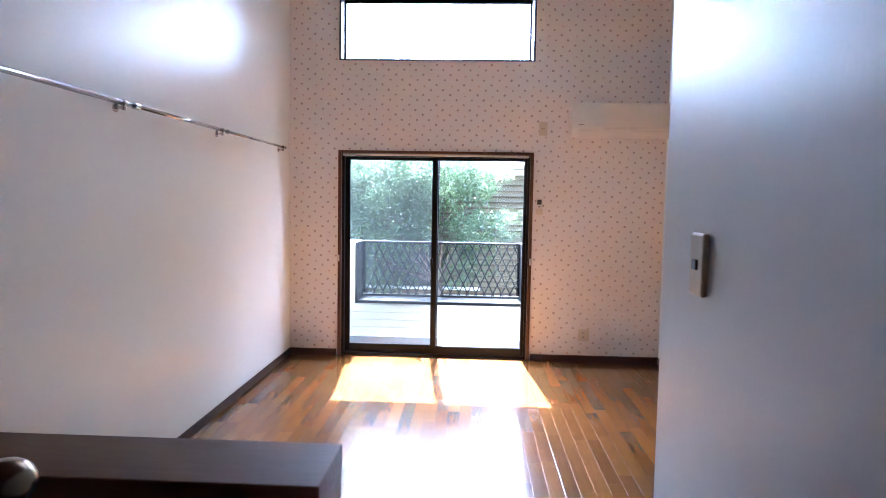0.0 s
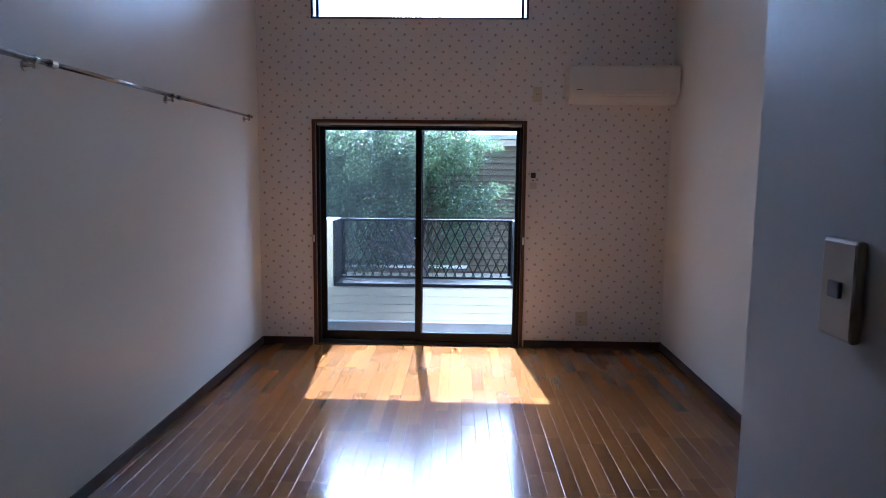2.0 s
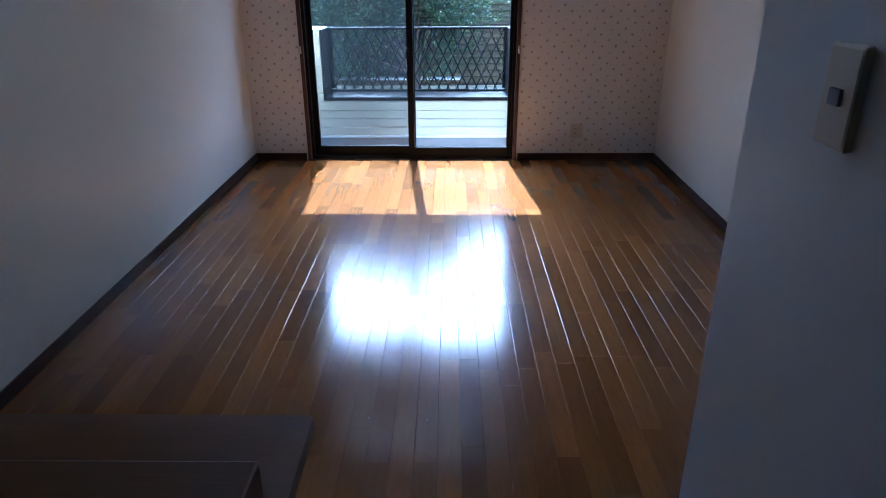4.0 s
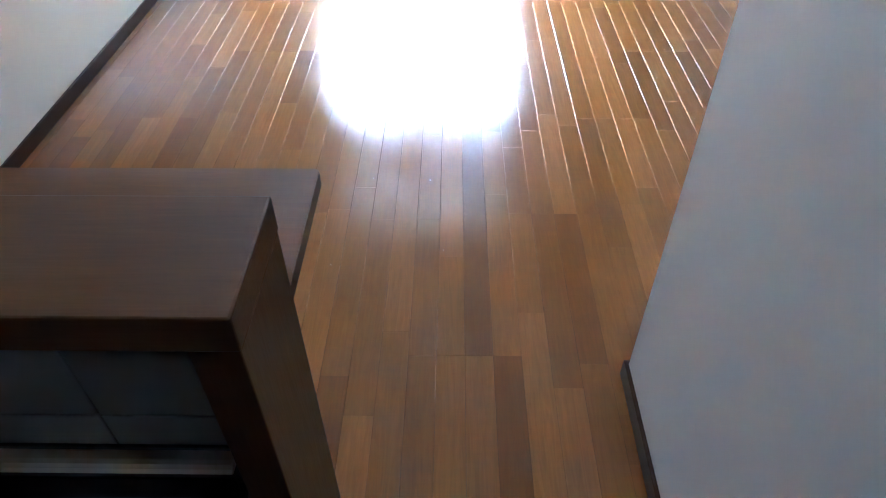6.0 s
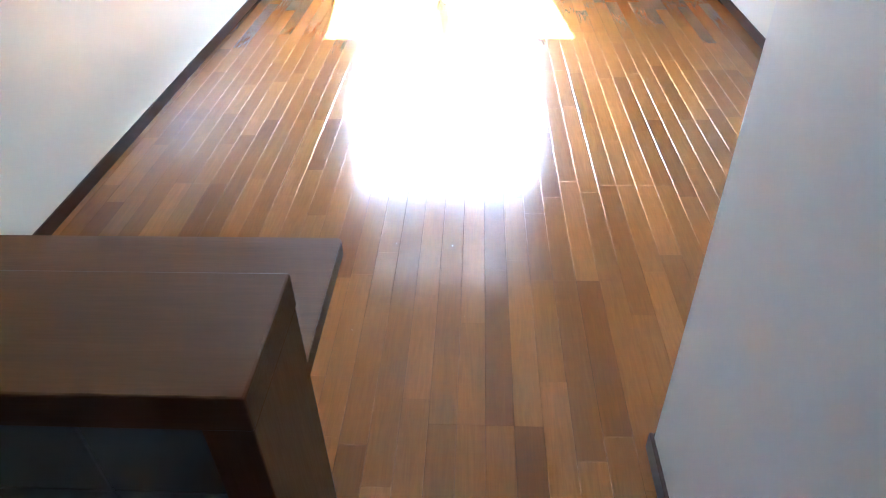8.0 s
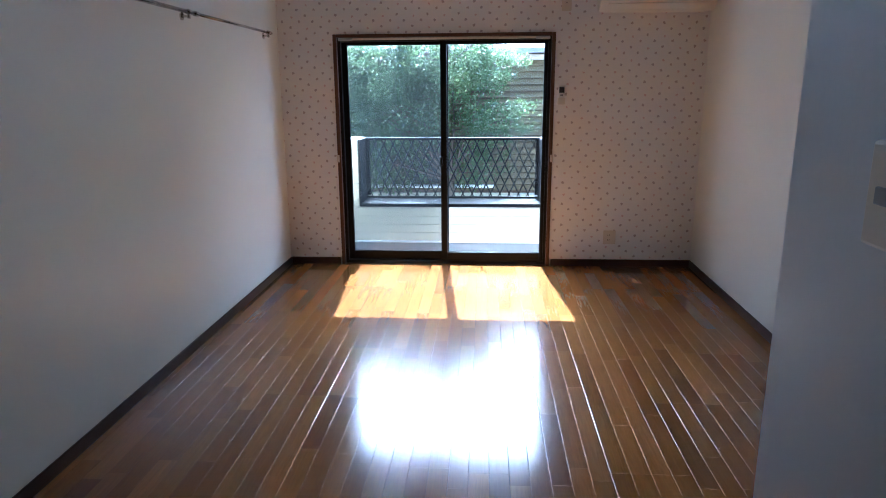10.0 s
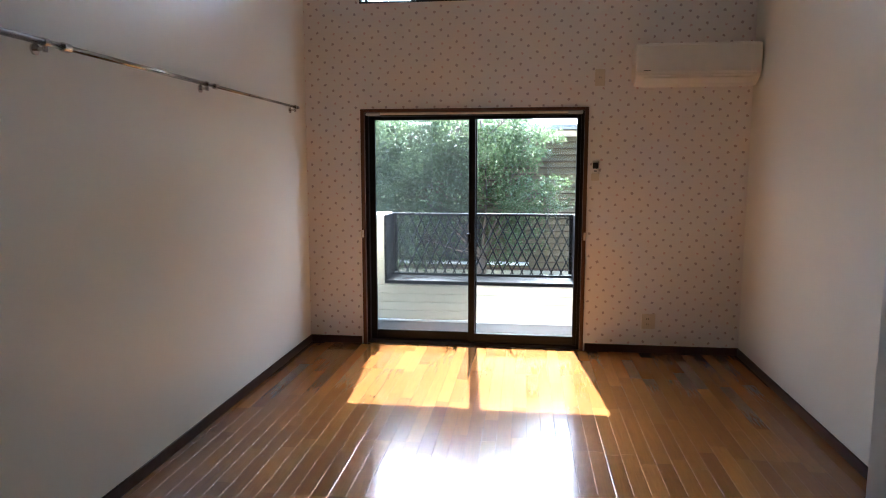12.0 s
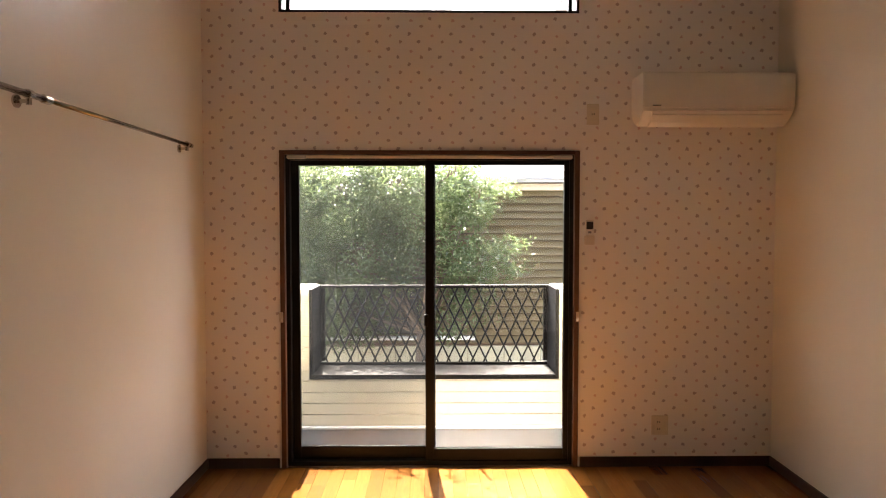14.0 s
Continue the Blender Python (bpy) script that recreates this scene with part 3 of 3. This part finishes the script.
for a, b in ((-2.6, NX0), (NX1, 3.2)):
    part("coping", boxes((a, b, PY0 - 0.012, PY1 + 0.012, 0.972, 1.010), bevel=0.004), M_CAP, parapet, "white coping")
part("opening_frame", boxes((NX0, NX0 + 0.022, PY0 - 0.006, PY1, NZ, 1.006), (NX1 - 0.022, NX1, PY0 - 0.006, PY1, NZ, 1.006),
                            (NX0, NX1, PY0 - 0.006, PY1, NZ - 0.030, NZ + 0.001), bevel=0.002), M_RAIL, parapet, "dark metal lining of the opening")

trellis = thing("lattice_railing", (0, PY1 - 0.03, NZ), "dark metal lattice railing in the parapet opening", "railing")
LX0, LX1, LZ0, LZ1, LY = NX0 + 0.024, NX1 - 0.024, NZ + 0.002, 1.006, PY1 - 0.035
part("top_rail", boxes((LX0, LX1, LY - 0.018, LY + 0.018, LZ1 - 0.022, LZ1), bevel=0.004), M_RAIL, trellis)
part("bottom_rail", boxes((LX0, LX1, LY - 0.012, LY + 0.012, LZ0, LZ0 + 0.018), bevel=0.003), M_RAIL, trellis)
for px in (LX0, LX1 - 0.03):
    part("post", boxes((px, px + 0.03, LY - 0.015, LY + 0.015, LZ0 + 0.03, LZ1 - 0.022), bevel=0.003), M_RAIL, trellis)
PITCH, RISE = 0.0873, 2.1
z0, z1 = LZ0 + 0.018, LZ1 - 0.022
run = (z1 - z0) / RISE
for sgn, yy in ((1, LY - 0.004), (-1, LY + 0.004)):
    k = -12
    while k < 30:
        xa = LX0 + k * PITCH + (0.02 if sgn > 0 else 0.045)
        k += 1
        xb = xa + sgn * run
        pa, pb = (xa, z0), (xb, z1)
        lo, hi = LX0 + 0.03, LX1 - 0.03
        if max(xa, xb) <= lo + 0.01 or min(xa, xb) >= hi - 0.01:
            continue

        def clip(p, q):
            x, z = p
            tx = min(max(x, lo), hi)
            return (tx, z + (q[1] - z) * (tx - x) / (q[0] - x)) if tx != x else p
        ca, cb = clip(pa, pb), clip(pb, pa)
        part("bar", rod((ca[0], yy, ca[1]), (cb[0], yy, cb[1]), 0.0060, 6), M_RAIL, trellis)

# ---- outside ----
GZ = -0.7
tagged(part("ground", boxes((-400, 400, PY1, 800, GZ - 0.3, GZ), (-400, 400, -400, YE - 0.15, GZ - 0.3, GZ), (-400, XL - 0.15, YE - 0.15, PY1, GZ - 0.3, GZ),
                            (XR + 0.15, 400, YE - 0.15, PY1, GZ - 0.3, GZ)), M_SOIL), "bare garden soil around the houses", "ground", kind="structure")


def tree(foot, seed, lobes, count, leaf=0.06):
    """A broadleaf evergreen; lobes are (centre, radii) of its leaf masses."""
    rng = random.Random(seed)
    top = thing("tree", foot, "bushy evergreen tree with small glossy leaves", "tree")
    fx, fy, fz = foot
    fork = Vector((fx + 0.05, fy, 0.35))
    wood = tube([foot, (fx + 0.03, fy, fz + 0.5), tuple(fork)], [0.085, 0.07, 0.06], 10)
    part("trunk", wood, M_BARK, top, smooth=True)
    limbs = bmesh.new()
    ends = []
    for c, r in lobes:
        c = Vector(c)
        mid = fork.lerp(c, 0.5) + Vector((rng.uniform(-.1, .1), rng.uniform(-.1, .1), rng.uniform(0, .12)))
        if r[0] < 0.2:
            # a twig that reaches out of the crown
            root = min((Vector(b) for b, q in lobes if q[0] > 0.2), key=lambda b: (b - c).length)
            mid = root.lerp(c, 0.5)
            tube([tuple(root), tuple(mid), tuple(c)], [0.006, 0.004, 0.002], 5, limbs)
        else:
            tube([tuple(fork), tuple(mid), tuple(mid.lerp(c, 0.6))], [0.024, 0.010, 0.003], 7, limbs)
        for _ in range(3):
            d = Vector((rng.gauss(0, 1), rng.gauss(0, 1), rng.gauss(0, 1))).normalized()
            e = c + Vector((d.x * r[0], d.y * r[1], d.z * r[2])) * 0.8
            s = mid.lerp(c, rng.uniform(0.3, 1))
            tube([tuple(s), tuple(s.lerp(e, 0.5) + Vector((0, 0, 0.04))), tuple(e)], [0.007, 0.005, 0.003], 5, limbs)
    part("limbs", limbs, M_BARK, top, smooth=True)
    verts, faces = [], []
    vol = [r[0] * r[1] * r[2] for _, r in lobes]
    clumps = []
    for (c, r), v in zip(lobes, vol):
        for _ in range(int(count / 56 * v / sum(vol)) + 1):
            d = Vector((rng.gauss(0, 1), rng.gauss(0, 1), rng.gauss(0, 1))).normalized() * rng.uniform(0.2, 1.12) ** 0.5
            clumps.append((Vector(c) + Vector((d.x * r[0], d.y * r[1], d.z * r[2])), 56 if r[0] > 0.2 else 22))
    for c, many in clumps:
        aim = Vector((rng.uniform(-1, 1), rng.uniform(-1, 1), rng.uniform(-0.2, 1))).normalized()
        for _ in range(many):
            p = c + aim * rng.uniform(-0.10, 0.15) + Vector((rng.gauss(0, .038), rng.gauss(0, .038), rng.gauss(0, .030)))
            way = (aim + Vector((rng.gauss(0, .8), rng.gauss(0, .8), rng.gauss(0, .6)))).normalized()
            side = way.cross(Vector((rng.gauss(0, .5), rng.gauss(0, .5), 1))).normalized()
            up = side.cross(way)
            ln, wd = leaf * rng.uniform(0.7, 1.25), leaf * rng.uniform(0.17, 0.26)
            n = len(verts)
            verts += [tuple(p), tuple(p + way * ln * .5 + side * wd + up * wd * .5), tuple(p + way * ln), tuple(p + way * ln * .5 - side * wd + up * wd * .5), tuple(p + way * ln * .5)]
            faces += [(n, n + 4, n + 1), (n + 4, n + 2, n + 1), (n, n + 3, n + 4), (n + 4, n + 3, n + 2)]
    me = bpy.data.meshes.new("crown")
    me.from_pydata(verts, [], faces)
    me.materials.append(M_LEAF)
    crown = new("crown", me)
    crown.parent = top
    return top


tree((-0.14, 2.62, GZ), 3, [((-1.34, 2.71, 1.58), (0.48, 0.53, 0.61)), ((-0.84, 2.50, 1.76), (0.66, 0.74, 0.47)), ((-0.07, 2.40, 1.74), (0.61, 0.74, 0.45)),
                           ((0.46, 2.40, 1.09), (0.44, 0.50, 0.25)), ((0.38, 2.50, 1.68), (0.40, 0.45, 0.28)), ((-0.75, 2.61, 1.10), (0.85, 0.53, 0.42)), ((-1.18, 2.71, 0.68), (0.53, 0.42, 0.45)),
                           ((0.22, 2.71, 0.61), (0.36, 0.32, 0.36)), ((-0.81, 2.93, 0.50), (0.48, 0.32, 0.37)), ((-0.72, 1.36, 1.70), (0.05, 0.05, 0.03)), ((-0.33, 1.36, 1.74), (0.06, 0.05, 0.03)),
                           ((-0.28, 1.36, 1.76), (0.05, 0.05, 0.03)), ((-0.03, 1.36, 1.83), (0.04, 0.04, 0.03)), ((0.20, 1.34, 1.85), (0.04, 0.04, 0.03)), ((-0.15, 1.36, 2.05), (0.03, 0.03, 0.03))], 74000, 0.041)

HY = 3.2
house = thing("house", (1, HY, GZ), "low neighbouring house with weathered brown board siding", "house")
# wall coloured near-black so the board gaps read as shade
part("wall", boxes((-1.9, 7, HY + 0.02, HY + 4, GZ, 1.90)), M_SUB, house)
z, BP = 0.16, 0.0786
while z < 1.78:
    part("board", prism([(HY + 0.004, z + BP - 0.019), (HY - 0.036, z), (HY - 0.022, z - 0.005), (HY + 0.02, z + 0.004), (HY + 0.02, z + BP - 0.019)], "x", -1.9, 7), M_HOUSE, house)
    z += BP
part("fascia", boxes((-2.0, 7.2, HY - 0.06, HY + 0.02, 1.79, 1.862), bevel=0.004), M_FASCIA, house)
rf = prism([(HY - 0.14, 1.872), (HY - 0.14, 1.900), (HY + 2.0, 2.56), (HY + 4.5, 1.90), (HY + 4.5, 1.872)], "x", -2.05, 7.3)
part("roof", rf, M_ROOF, house)
for i in range(9):
    y0, y1 = HY - 0.15 + 0.24 * i, HY - 0.15 + 0.24 * (i + 1)
    zz = 1.905 + (y0 - HY + 0.14) * 0.3084
    part("tile_course", prism([(y0, zz), (y0, zz + 0.03), (y1, zz + 0.015 + 0.074), (y1, zz + 0.074)], "x", -2.05, 7.3), M_ROOF, house)
# upper storey out of view, added to block low sky from the west wall
part("upper_wall", boxes((2.3, 4.2, HY + 0.3, HY + 4, 1.95, 5.0)), M_HOUSE, house)
part("upper_roof", prism([(HY, 5.00), (HY, 5.06), (HY + 2.1, 5.6), (HY + 4.3, 5.06), (HY + 4.3, 5.00)], "x", 2.05, 4.45), M_ROOF, house)
hw = part("window", boxes((-0.60, -0.14, HY - 0.035, HY - 0.024, 0.25, 0.27), (-0.60, -0.14, HY - 0.035, HY - 0.024, 0.70, 0.72),
                          (-0.60, -0.58, HY - 0.035, HY - 0.024, 0.27, 0.70), (-0.16, -0.14, HY - 0.035, HY - 0.024, 0.27, 0.70)), M_RAIL, house, "small dark window")
part("pane", boxes((-0.58, -0.16, HY - 0.031, HY - 0.027, 0.27, 0.70)), M_BLACK, hw)
part("ledge", boxes((-1.88, 0.46, HY - 0.09, HY + 0.02, 0.195, 0.225), bevel=0.003), M_CAP, house, "white ledge")
for i in range(-5, 13):
    for j in range(4):
        sx = 0.39 * i + (0.19 if j % 2 else 0)
        part("plinth_block", boxes((sx, sx + 0.384, HY - 0.03, HY + 0.03, 0.125 - 0.2 * (j + 1), 0.119 - 0.2 * j), bevel=0.004), M_BLOCK, house)

# ---- floor: oak strips with chamfered edges on a dark bed ----
floor = tagged(part("floor", boxes((XL, XR, YE, 0.0, -0.12, -0.006)), M_SUB), "glossy brown oak strip flooring", "floor", kind="structure")
SW, X0 = 0.0778, 0.204
rng = random.Random(11)


def strip_mesh(name, spans):
    """Strips with rounded-over edges; each span is (x0, x1, y0, y1, chamfer)."""
    v, f = [], []
    for x0, x1, y0, y1, c in spans:
        x0, x1, y0, y1 = x0 + 0.0002, x1 - 0.0002, y0 + 0.0002, y1 - 0.0002
        n = len(v)
        v += [(x0, y0, -0.006), (x1, y0, -0.006), (x1, y1, -0.006), (x0, y1, -0.006),
              (x0, y0, -c), (x1, y0, -c), (x1, y1, -c), (x0, y1, -c)]
        for run, drop in ((0.3, 0.5), (0.8, 0.2), (1.8, 0.0)):
            d, e, h = c * run, c * run * 0.03, -c * drop
            v += [(x0 + d, y0 + e, h), (x1 - d, y0 + e, h), (x1 - d, y1 - e, h), (x0 + d, y1 - e, h)]
        for a in (0, 4, 8, 12):
            for i in range(4):
                j = (i + 1) % 4
                f.append((n + a + i, n + a + j, n + a + 4 + j, n + a + 4 + i))
        f.append((n + 16, n + 17, n + 18, n + 19))
    me = bpy.data.meshes.new(name)
    me.from_pydata(v, [], f)
    me.materials.append(M_FLOOR)
    return me


for fx, fy, fr in ((0.034, -3.475, 0.0022), (0.242, -3.487, 0.0032), (0.295, -3.86, 0.0015), (-0.06, -3.93, 0.0013)):
    fb = bmesh.new()
    bmesh.ops.create_icosphere(fb, subdivisions=1, radius=fr, matrix=Matrix.Translation((fx, fy, fr * 0.45)) @ Matrix.Diagonal((1, 1.2, 0.5, 1)))
    tagged(part("paper_fleck", fb, M_WHITE), "tiny white paper fleck lying on the floor", "fleck", "white flecks on the floor")

near, far = [], []
i0, i1 = math.floor((XL - X0) / SW), math.ceil((XR - X0) / SW)
for i in range(i0, i1):
    xa, xb = max(XL, X0 + i * SW), min(XR, X0 + (i + 1) * SW)
    if xb - xa < 0.004:
        continue
    board = i // 4
    c = rng.choice((0.0004, 0.0006, 0.0009, 0.0011, 0.0014))
    # boards of four strips, 1.82 m long, staggered; strips broken at their own thirds
    y = -4.284 + (board % 3) * 0.61 - 1.818 * 3
    while y < 0:
        cuts = [0, rng.uniform(0.35, 0.75), rng.uniform(0.95, 1.4), 1.818]
        for a, b in zip(cuts, cuts[1:]):
            ya, yb = max(YE, y + a), min(0, y + b)
            if yb - ya > 0.01 and not (xa > XH and yb < YB):
                (near if (-0.35 < xa < 1.3 and -4.95 < (ya + yb) / 2 < -1.5) else far).append((xa, xb, ya, yb, c))
        y += 1.818
for s in near[:300]:
    me = strip_mesh("strip", [s])
    o = new("strip", me)
    o.parent = floor
far += near[300:]
rest = new("strips", strip_mesh("strips", far))
rest.parent = floor
tagged(rest, "rows of varnished oak strips", kind="stuff")
